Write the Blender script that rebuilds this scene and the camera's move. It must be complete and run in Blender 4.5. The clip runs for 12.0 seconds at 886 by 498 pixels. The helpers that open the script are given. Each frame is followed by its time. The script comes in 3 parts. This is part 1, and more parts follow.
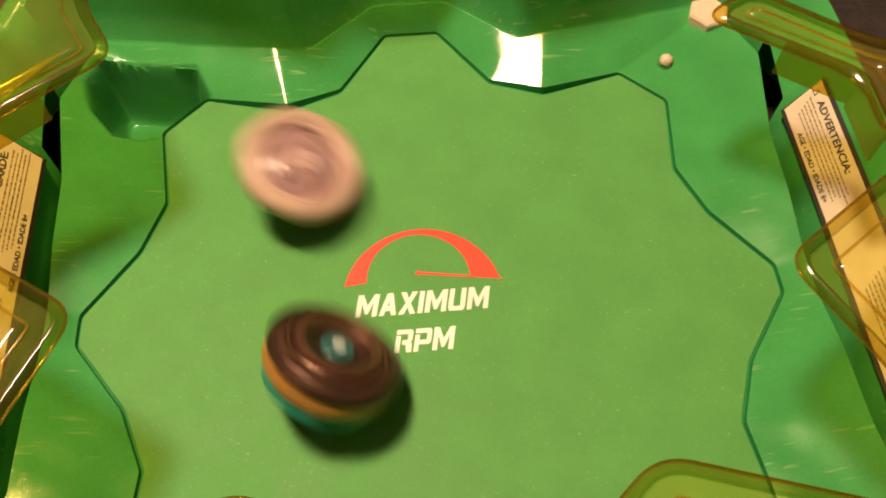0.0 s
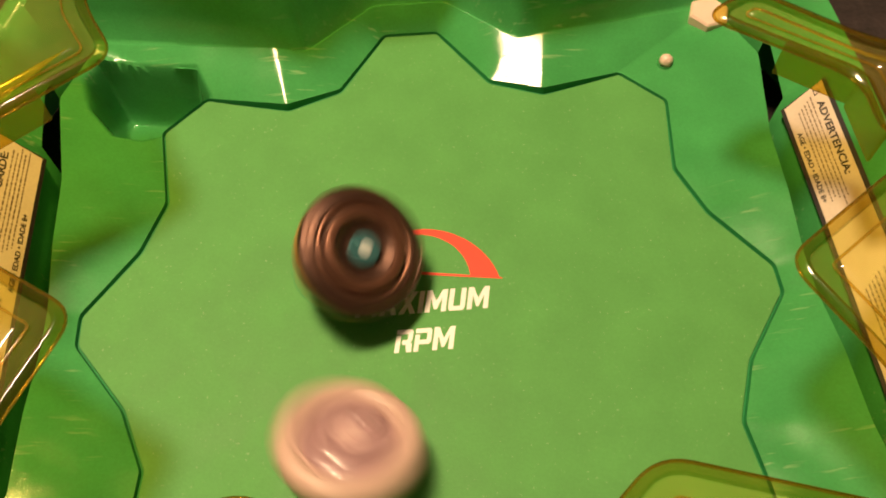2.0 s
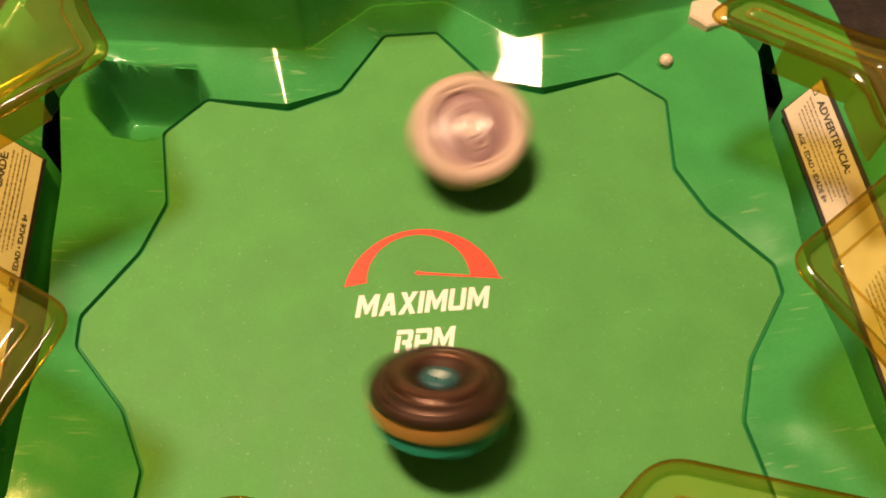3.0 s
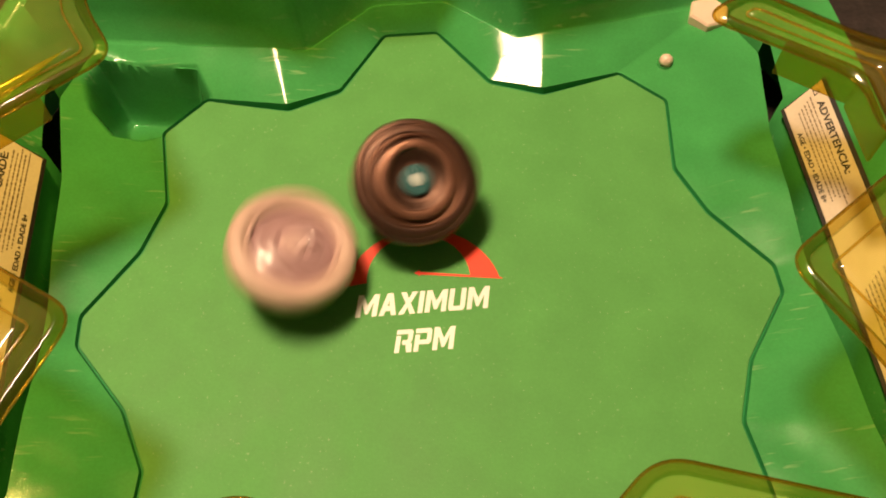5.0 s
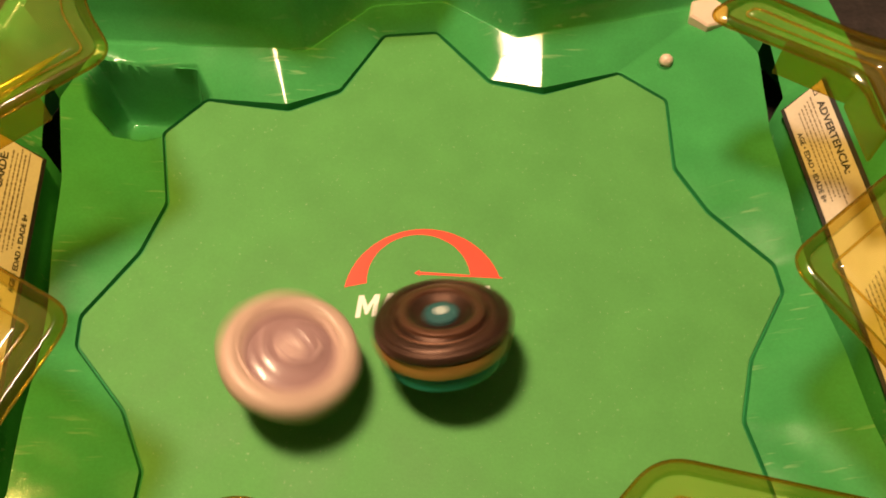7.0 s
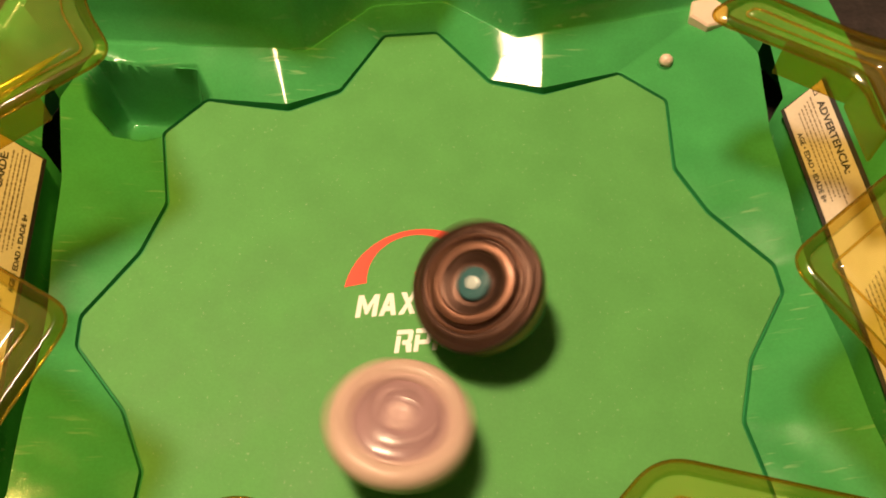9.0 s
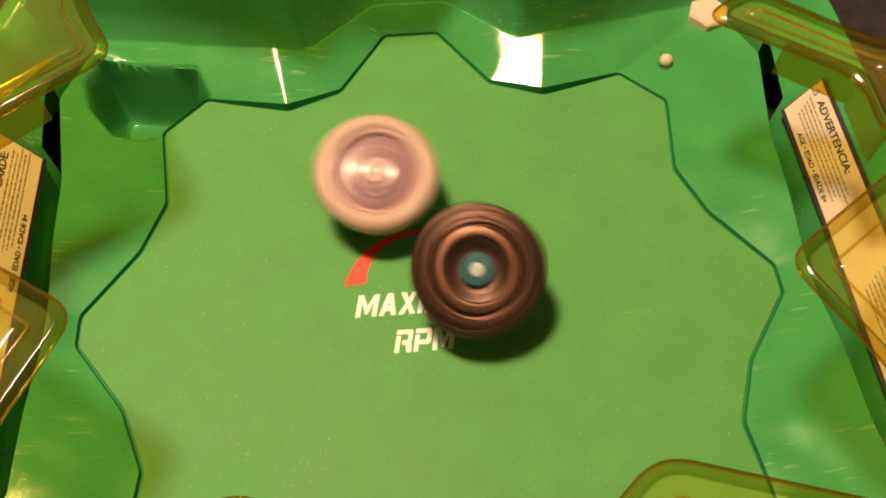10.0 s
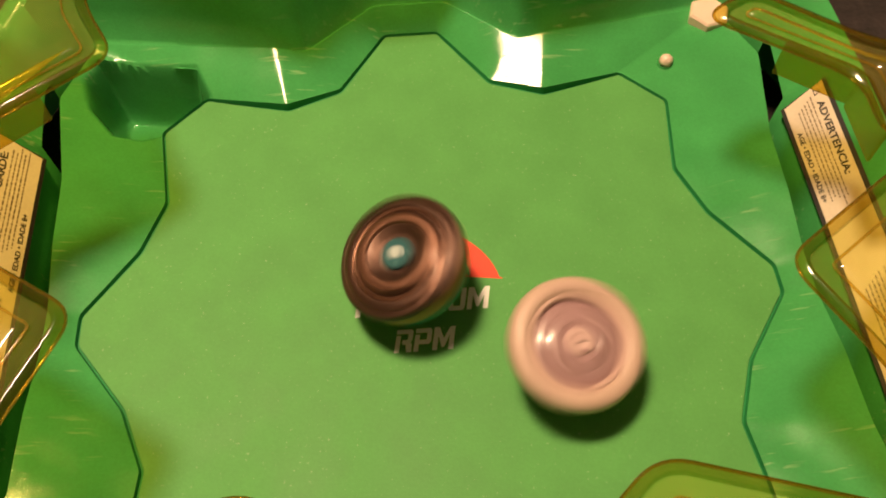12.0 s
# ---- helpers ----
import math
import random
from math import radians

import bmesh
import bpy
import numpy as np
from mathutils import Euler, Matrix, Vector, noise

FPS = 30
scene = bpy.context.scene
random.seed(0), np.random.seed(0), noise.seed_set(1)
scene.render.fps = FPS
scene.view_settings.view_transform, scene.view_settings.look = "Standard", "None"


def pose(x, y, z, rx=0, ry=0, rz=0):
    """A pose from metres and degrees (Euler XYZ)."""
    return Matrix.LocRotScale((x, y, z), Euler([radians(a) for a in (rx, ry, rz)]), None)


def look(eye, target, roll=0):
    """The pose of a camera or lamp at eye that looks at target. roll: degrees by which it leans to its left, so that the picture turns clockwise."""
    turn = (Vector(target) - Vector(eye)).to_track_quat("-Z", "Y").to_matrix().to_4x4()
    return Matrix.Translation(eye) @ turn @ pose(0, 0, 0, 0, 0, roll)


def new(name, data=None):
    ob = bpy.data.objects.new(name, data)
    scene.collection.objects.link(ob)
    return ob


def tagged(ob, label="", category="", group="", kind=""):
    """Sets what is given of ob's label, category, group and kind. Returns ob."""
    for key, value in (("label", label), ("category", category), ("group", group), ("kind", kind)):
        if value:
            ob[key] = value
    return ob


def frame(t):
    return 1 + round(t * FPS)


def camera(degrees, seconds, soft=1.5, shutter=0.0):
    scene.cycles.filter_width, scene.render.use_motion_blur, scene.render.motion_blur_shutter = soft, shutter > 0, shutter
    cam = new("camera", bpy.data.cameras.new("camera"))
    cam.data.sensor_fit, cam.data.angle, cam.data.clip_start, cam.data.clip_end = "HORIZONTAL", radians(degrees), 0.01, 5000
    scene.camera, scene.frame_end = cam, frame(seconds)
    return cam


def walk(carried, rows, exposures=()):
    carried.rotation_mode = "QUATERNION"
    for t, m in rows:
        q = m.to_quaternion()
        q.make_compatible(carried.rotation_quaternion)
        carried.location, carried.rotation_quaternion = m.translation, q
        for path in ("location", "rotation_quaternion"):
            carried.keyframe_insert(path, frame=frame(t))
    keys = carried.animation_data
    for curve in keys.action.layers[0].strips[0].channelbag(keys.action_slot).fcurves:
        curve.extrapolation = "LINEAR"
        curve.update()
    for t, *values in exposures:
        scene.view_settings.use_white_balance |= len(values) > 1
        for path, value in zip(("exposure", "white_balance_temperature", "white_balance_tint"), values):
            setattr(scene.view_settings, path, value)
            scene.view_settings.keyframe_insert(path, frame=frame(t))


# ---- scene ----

MM = 0.001
EYE, TARGET = (-0.00898, -0.14338, 0.28411), (0.00513, 0.02391, 0.0)


def camera_and_walk():
    cam = camera(55.2, 12.0, soft=1.9, shutter=0.9)
    here = look(EYE, TARGET, CAM_ROLL)
    walk(cam, [(0.0, here), (12.0, here)])


CAM_ROLL = 0.0
camera_and_walk()
scene.view_settings.exposure = 0.0

# ---- world, lamp ----
world = bpy.data.worlds.new("room_dusk")
scene.world = world
world.use_nodes = True
world.node_tree.nodes["Background"].inputs["Color"].default_value = (1.0, 0.72, 0.45, 1)
world.node_tree.nodes["Background"].inputs["Strength"].default_value = 0.10

LAMP_AT = Vector((-0.235, 0.200, 1.10))
bulb = bpy.data.lights.new("lamp_light", "AREA")
bulb.shape, bulb.size, bulb.size_y, bulb.energy, bulb.color = "ELLIPSE", 0.18, 0.17, 16.2, (1.0, 0.66, 0.385)
lamp_light = new("lamp_light", bulb)
lamp_light.matrix_world = pose(LAMP_AT.x, LAMP_AT.y, LAMP_AT.z - 0.02)


# ---- materials ----
def material(name, colour, rough=0.4, metal=0.0, vary=0.12, grain=900.0, blotch=40.0, bump=0.05, bump_scale=1500.0,
             rough_vary=0.08, translucent=0.0, coat=0.0, scratches=0.0, dust=0.0, sheen_level=0.5):
    """A plastic, paint or cloth: colour varied at two scales, fine relief, uneven gloss."""
    m = bpy.data.materials.new(name)
    m.use_nodes = True
    nt = m.node_tree
    n, ln = nt.nodes, nt.links
    bsdf = n["Principled BSDF"]
    at = n.new("ShaderNodeTexCoord").outputs["Object"]

    def noise_at(scale, detail=4.0):
        t = n.new("ShaderNodeTexNoise")
        t.inputs["Scale"].default_value, t.inputs["Detail"].default_value = scale, detail
        ln.new(at, t.inputs["Vector"])
        return t.outputs["Fac"]

    def ramp(value, lo, hi, out_lo, out_hi):
        r = n.new("ShaderNodeMapRange")
        r.inputs["From Min"].default_value, r.inputs["From Max"].default_value = lo, hi
        r.inputs["To Min"].default_value, r.inputs["To Max"].default_value = out_lo, out_hi
        ln.new(value, r.inputs["Value"])
        return r.outputs["Result"]

    big, fine = noise_at(blotch, 5.0), noise_at(grain, 3.0)
    mix = n.new("ShaderNodeMath")
    mix.operation = "MULTIPLY"
    ln.new(ramp(big, 0.3, 0.7, 1 - vary, 1 + vary), mix.inputs[0])
    ln.new(ramp(fine, 0.3, 0.7, 1 - vary * 0.5, 1 + vary * 0.5), mix.inputs[1])
    tint = n.new("ShaderNodeVectorMath")
    tint.operation = "SCALE"
    tint.inputs[0].default_value = colour[:3]
    ln.new(mix.outputs[0], tint.inputs["Scale"])
    col = tint.outputs[0]
    if dust > 0:
        speck = n.new("ShaderNodeMix")
        speck.data_type = "RGBA"
        speck.inputs["B"].default_value = (0.75, 0.72, 0.6, 1)
        ln.new(col, speck.inputs["A"])
        ln.new(ramp(noise_at(800.0, 2.0), 0.68, 0.80, 0.0, dust), speck.inputs["Factor"])
        col = speck.outputs["Result"]
    ln.new(col, bsdf.inputs["Base Color"])
    rgh = ramp(big, 0.3, 0.7, max(0.02, rough - rough_vary), min(1.0, rough + rough_vary))
    relief = fine if bump_scale == grain else noise_at(bump_scale, 2.0)
    if scratches > 0:
        wv = n.new("ShaderNodeTexNoise")
        wv.inputs["Scale"].default_value, wv.inputs["Detail"].default_value = 260.0, 2.0
        mp = n.new("ShaderNodeMapping")
        mp.inputs["Rotation"].default_value, mp.inputs["Scale"].default_value = (0, 0, 0.5), (0.12, 2.2, 1)
        ln.new(at, mp.inputs["Vector"])
        ln.new(mp.outputs[0], wv.inputs["Vector"])
        add = n.new("ShaderNodeMath")
        add.operation = "ADD"
        ln.new(relief, add.inputs[0])
        ln.new(ramp(wv.outputs["Fac"], 0.62, 0.72, 0.0, scratches), add.inputs[1])
        relief = add.outputs[0]
        if scratches > 0.5:
            worn = n.new("ShaderNodeMath")
            worn.operation = "MULTIPLY"
            ln.new(ramp(wv.outputs["Fac"], 0.60, 0.70, 0.0, 1.0), worn.inputs[0])
            ln.new(ramp(noise_at(26.0, 2.0), 0.52, 0.62, 0.0, 0.3), worn.inputs[1])
            pale = n.new("ShaderNodeMix")
            pale.data_type = "RGBA"
            pale.inputs["B"].default_value = (0.50, 0.62, 0.34, 1)
            ln.new(col, pale.inputs["A"])
            ln.new(worn.outputs[0], pale.inputs["Factor"])
            col = pale.outputs["Result"]
            ln.new(col, bsdf.inputs["Base Color"])
    ln.new(rgh, bsdf.inputs["Roughness"])
    bsdf.inputs["Metallic"].default_value = metal
    bsdf.inputs["Specular IOR Level"].default_value = sheen_level
    if coat:
        bsdf.inputs["Coat Weight"].default_value, bsdf.inputs["Coat Roughness"].default_value = coat, 0.08
    bp = n.new("ShaderNodeBump")
    bp.inputs["Strength"].default_value, bp.inputs["Distance"].default_value = bump, 0.0006
    ln.new(relief, bp.inputs["Height"])
    ln.new(bp.outputs[0], bsdf.inputs["Normal"])
    if translucent > 0:
        tr = n.new("ShaderNodeBsdfTranslucent")
        ln.new(col, tr.inputs["Color"])
        sh = n.new("ShaderNodeMixShader")
        sh.inputs[0].default_value = translucent
        ln.new(bsdf.outputs[0], sh.inputs[1])
        ln.new(tr.outputs[0], sh.inputs[2])
        ln.new(sh.outputs[0], n["Material Output"].inputs["Surface"])
    return m


def clear_plastic(name, colour, rough=0.06, body=0.12):
    """Tinted clear plastic: lets tinted light through, reflects by Fresnel, and scatters a little."""
    m = bpy.data.materials.new(name)
    m.use_nodes = True
    n, ln = m.node_tree.nodes, m.node_tree.links
    n.remove(n["Principled BSDF"])
    clear, haze, gloss = n.new("ShaderNodeBsdfTransparent"), n.new("ShaderNodeBsdfDiffuse"), n.new("ShaderNodeBsdfGlossy")
    clear.inputs["Color"].default_value = colour
    haze.inputs["Color"].default_value = tuple(c ** 1.7 for c in colour[:3]) + (1,)
    noise_t = n.new("ShaderNodeTexNoise")
    noise_t.inputs["Scale"].default_value = 90.0
    r = n.new("ShaderNodeMapRange")
    r.inputs["To Min"].default_value, r.inputs["To Max"].default_value = body * 0.5, body * 1.5
    ln.new(n.new("ShaderNodeTexCoord").outputs["Object"], noise_t.inputs["Vector"])
    ln.new(noise_t.outputs["Fac"], r.inputs["Value"])
    bp = n.new("ShaderNodeBump")
    bp.inputs["Strength"].default_value, bp.inputs["Distance"].default_value = 0.12, 0.001
    ln.new(noise_t.outputs["Fac"], bp.inputs["Height"])
    a, b = n.new("ShaderNodeMixShader"), n.new("ShaderNodeMixShader")
    ln.new(r.outputs[0], a.inputs[0])
    ln.new(clear.outputs[0], a.inputs[1])
    through_glow, milk = n.new("ShaderNodeBsdfTranslucent"), n.new("ShaderNodeMixShader")
    through_glow.inputs["Color"].default_value = tuple(c ** 1.4 for c in colour[:3]) + (1,)
    milk.inputs[0].default_value = 0.6
    ln.new(haze.outputs[0], milk.inputs[1])
    ln.new(through_glow.outputs[0], milk.inputs[2])
    ln.new(milk.outputs[0], a.inputs[2])
    gloss.inputs["Roughness"].default_value = rough
    ln.new(bp.outputs[0], gloss.inputs["Normal"])
    fr, pw, ad = n.new("ShaderNodeLayerWeight"), n.new("ShaderNodeMath"), n.new("ShaderNodeMath")
    pw.operation, ad.operation = "POWER", "MULTIPLY_ADD"
    pw.inputs[1].default_value = 4.0
    ad.inputs[1].default_value, ad.inputs[2].default_value = 0.75, 0.045
    ln.new(fr.outputs["Facing"], pw.inputs[0])
    ln.new(pw.outputs[0], ad.inputs[0])
    ln.new(ad.outputs[0], b.inputs[0])
    ln.new(a.outputs[0], b.inputs[1])
    ln.new(gloss.outputs[0], b.inputs[2])
    ln.new(b.outputs[0], n["Material Output"].inputs["Surface"])
    return m


def glow(name, colour, strength):
    m = bpy.data.materials.new(name)
    m.use_nodes = True
    b = m.node_tree.nodes["Principled BSDF"]
    b.inputs["Base Color"].default_value = colour
    b.inputs["Emission Color"].default_value = colour
    b.inputs["Emission Strength"].default_value = strength
    return m


GREEN = (0.058, 0.33, 0.092, 1)
FLOOR_GREEN = material("satin_green_plastic", (0.092, 0.310, 0.082, 1), 0.52, vary=0.07, bump=0.09, scratches=0.10, dust=0.24, sheen_level=0.14)
RIM_GREEN = material("glossy_green_plastic", GREEN, 0.13, vary=0.10, bump=0.08, translucent=0.08, scratches=1.1, rough_vary=0.09)
GROOVE_GREEN = material("groove_green", (0.02, 0.22, 0.065, 1), 0.6, vary=0.1, sheen_level=0.2)
RED = material("red_print", (0.80, 0.045, 0.012, 1), 0.5, vary=0.05)
CREAM = material("cream_print", (0.80, 0.82, 0.80, 1), 0.5, vary=0.06)
PEG = material("ivory_plastic", (0.72, 0.56, 0.46, 1), 0.3, vary=0.05)
PAPER = material("cream_label_paper", (0.62, 0.54, 0.42, 1), 0.35, vary=0.07, bump=0.04)
INK = material("black_ink", (0.012, 0.011, 0.01, 1), 0.45, vary=0.1)
FADED_INK = material("faded_ink", (0.17, 0.13, 0.085, 1), 0.5, vary=0.2)
YELLOW = clear_plastic("clear_yellow_plastic", (0.95, 0.87, 0.36, 1), rough=0.11, body=0.14)
DEEP_YELLOW = clear_plastic("deep_yellow_plastic", (0.86, 0.77, 0.24, 1), body=0.10)
PALE_YELLOW = clear_plastic("thin_yellow_plastic", (0.86, 0.72, 0.24, 1), body=0.12)
# for added tubes that stand in for light refracted in the guard edges
EDGE_LINE = clear_plastic("edge_line_amber", (0.92, 0.78, 0.34, 1), rough=0.08, body=0.16)
# amber rim tint darkened to imitate refraction's dark band at shadow edges
RIM_SHADE_AMBER = clear_plastic("amber_rim_shade_plastic", (0.68, 0.57, 0.14, 1), rough=0.11, body=0.10)
CARPET = material("dark_carpet", (0.022, 0.016, 0.016, 1), 0.95, vary=0.6, grain=350.0, blotch=60.0, bump=1.0, bump_scale=350.0)
WALL_PAINT = material("room_paint", (0.72, 0.66, 0.58, 1), 0.8, vary=0.05, grain=60.0, blotch=2.0)
BROWN = material("smoky_brown_plastic", (0.082, 0.044, 0.032, 1), 0.39, metal=0.75, vary=0.35, blotch=160.0, bump=0.3, coat=0.05)
COPPER = material("copper_brown_plastic", (0.16, 0.076, 0.048, 1), 0.35, metal=0.65, vary=0.35, blotch=180.0, bump=0.3, coat=0.12)
ORANGE = material("amber_plastic", (0.40, 0.19, 0.05, 1), 0.38, vary=0.15, blotch=120.0)
TEAL = material("teal_plastic", (0.018, 0.23, 0.17, 1), 0.3, vary=0.2, blotch=150.0)
BLACK = material("black_plastic", (0.014, 0.012, 0.012, 1), 0.4, vary=0.2)
BLUE = material("blue_plastic", (0.035, 0.115, 0.125, 1), 0.25, vary=0.15, blotch=200.0)
WHITE = material("white_plastic", (0.46, 0.54, 0.54, 1), 0.3, vary=0.06)
BLUSH = material("blush_plastic", (0.60, 0.42, 0.38, 1), 0.42, vary=0.14, blotch=140.0, coat=0.06, translucent=0.12)
SAND = material("sand_plastic", (0.58, 0.42, 0.35, 1), 0.40, vary=0.12, blotch=130.0, translucent=0.12)
MAUVE = material("mauve_plastic", (0.32, 0.20, 0.212, 1), 0.30, vary=0.18, blotch=180.0, coat=0.35)
PINK_WHITE = material("pale_pink_plastic", (0.54, 0.38, 0.37, 1), 0.34, vary=0.08, coat=0.2)
LAMP_GLASS = glow("lamp_glass", (1.0, 0.70, 0.42, 1), 70.0)


# ---- mesh helpers ----
def shade(me, angle=35):
    for p in me.polygons:
        p.use_smooth = True
    me.set_sharp_from_angle(angle=radians(angle))


def part(name, bm, mat, parent=None, label="", smooth=35):
    me = bpy.data.meshes.new(name)
    bmesh.ops.recalc_face_normals(bm, faces=bm.faces)
    bm.to_mesh(me)
    bm.free()
    for m in (mat if isinstance(mat, (list, tuple)) else [mat]):
        me.materials.append(m)
    shade(me, smooth)
    ob = new(name, me)
    if parent is not None:
        ob.parent = parent
    if label:
        tagged(ob, label)
    return ob


def rounded(points, radius, n=4):
    """The closed polygon with each corner replaced by an arc of n + 1 points."""
    out = []
    k = len(points)
    for i in range(k):
        p, a, b = Vector(points[i]), Vector(points[i - 1]), Vector(points[(i + 1) % k])
        u, v = (a - p), (b - p)
        d = min(radius, u.length * 0.45, v.length * 0.45)
        s, e = p + u.normalized() * d, p + v.normalized() * d
        for j in range(n + 1):
            t = j / n
            out.append((1 - t) ** 2 * s + 2 * t * (1 - t) * p + t * t * e)
    return out


def inset(points, d):
    """The closed counter-clockwise polygon moved inwards by d."""
    out = []
    k = len(points)
    for i in range(k):
        a, p, b = points[i - 1], points[i], points[(i + 1) % k]
        u, v = (p - a).normalized(), (b - p).normalized()
        nu, nv = Vector((-u.y, u.x, 0)), Vector((-v.y, v.x, 0))
        m = nu + nv
        m = m.normalized() / max(0.35, m.length / 2) if m.length > 1e-6 else nu
        out.append(p + m * d)
    return out


def loop_verts(bm, points, z):
    return [bm.verts.new((p[0], p[1], z(p[0], p[1]) if callable(z) else (p[2] if z is None else z))) for p in points]


def strip(bm, a, b, index=0):
    faces = []
    for i in range(len(a)):
        j = (i + 1) % len(a)
        f = bm.faces.new((a[i], a[j], b[j], b[i]))
        f.material_index = index
        faces.append(f)
    return faces


def lathe(profile, steps=64, lobes=0, depth=0.0):
    """A turned body round z from (radius, height) in millimetres; lobes: a scalloped edge."""
    bm = bmesh.new()
    rings = []
    for r, z in profile:
        ring = []
        for i in range(steps):
            a = 2 * math.pi * i / steps
            k = 1 + depth * math.cos(lobes * a) if lobes else 1
            ring.append(bm.verts.new((r * k * MM * math.cos(a), r * k * MM * math.sin(a), z * MM)))
        rings.append(ring)
    for a, b in zip(rings, rings[1:]):
        strip(bm, a, b)
    bm.faces.new(rings[0])
    bm.faces.new(rings[-1])
    return bm


def floor_z(x, y):
    return -0.003 * (1 - (x * x + y * y) / 0.13 ** 2)


def outline(quadrant):
    """A closed outline from one quarter of it, mirrored to all four; counter-clockwise, in metres."""
    q = [Vector((p[0], p[1], p[2] if len(p) > 2 else 0.0)) * MM for p in quadrant]
    ring = list(reversed(q))
    for sx, sy, order in ((-1, 1, q), (-1, -1, q[::-1]), (1, -1, q)):
        ring += [Vector((sx * p.x, sy * p.y, p.z)) for p in order]
    return ring


# ---- the stadium: floor, groove, deck, walls, flange ----
GEAR = [(12, 138.3, 0.7), (32.6, 107.5, 0.7), (55.5, 99, 2.9), (90.3, 107, 0.7), (107.7, 90, 0.7), (103.3, 54.4, 0.7), (112, 32, 0.7), (131.3, 6, 0.7)]
BASE = [(16, 147, 10.6), (46.2, 123, 9.1), (59, 123.5, 12.1), (138, 137, 7.5), (149, 104, 11.2), (142.5, 62, 10.3), (142.5, 34, 8.9), (142.5, 8, 4.0)]
CHANNEL = [(16.2, 148, 10.2), (46.5, 124, 9.0), (59.5, 124.5, 10.4), (139.5, 138.5, 8), (154, 108.5, -16), (150.3, 62, -15), (150.3, 34, -15), (150.3, 8, -15)]
FOOT = [(16.6, 149, 11.2), (46.9, 125, 10.4), (60.1, 125.6, 11.2), (140, 140, 9), (156, 109, 10.6), (151, 62, 10.6), (151, 34, 10.6), (151, 8, 10.6)]
MID = [(18, 152, 24), (48.4, 128, 24), (62, 129, 24), (142, 144, 24), (165, 112, 21), (166, 64, 23), (166, 35, 23), (166, 8, 23)]
TOP = [(20, 157, 44), (51, 132, 44), (65, 135, 44), (146, 151, 44), (169, 114, 29), (171, 66, 29), (171, 36, 29), (171, 8, 29)]
BRIM = [(22, 184, 46), (58, 180, 46), (82, 178, 46), (150, 163, 46), (175, 117, 31), (177, 67, 31), (177, 36, 31), (177, 8, 31)]
GROUND_Z = -0.034


def refine(points, counts):
    """Each side of the closed polygon cut into its number of equal pieces."""
    out = []
    for i, (p, n) in enumerate(zip(points, counts)):
        q = points[(i + 1) % len(points)]
        out += [p.lerp(q, k / n) for k in range(n)]
    return out


POCKET = [(-138, 129.5), (-113, 124), (-95, 121.5), (-89.5, 109), (-95.5, 99.5), (-104, 91), (-116, 85), (-127, 87), (-137, 100), (-141, 116)]


def pocket_depth(p):
    """How far the corner pocket is sunk below the deck at a point of the plan, with rounded sides and a floor that rises to one side."""
    x, y = p.x / MM, p.y / MM
    inside = True
    near = 1e9
    for (ax, ay), (bx, by) in zip(POCKET, POCKET[1:] + POCKET[:1]):
        cross = (bx - ax) * (y - ay) - (by - ay) * (x - ax)
        inside = inside and cross < 0
        u = max(0.0, min(1.0, ((x - ax) * (bx - ax) + (y - ay) * (by - ay)) / ((bx - ax) ** 2 + (by - ay) ** 2)))
        near = min(near, math.hypot(x - ax - u * (bx - ax), y - ay - u * (by - ay)))
    d = near if inside else -near
    t = max(0.0, min(1.0, (d + 1.0) / 8.0))
    floor_rise = max(0.0, min(1.0, (104 - y) / 16)) * max(0.0, min(1.0, (x + 130) / 10))
    return t * t * (3 - 2 * t) * max(0.0, p.z + (29.0 - 20.0 * floor_rise) * MM)


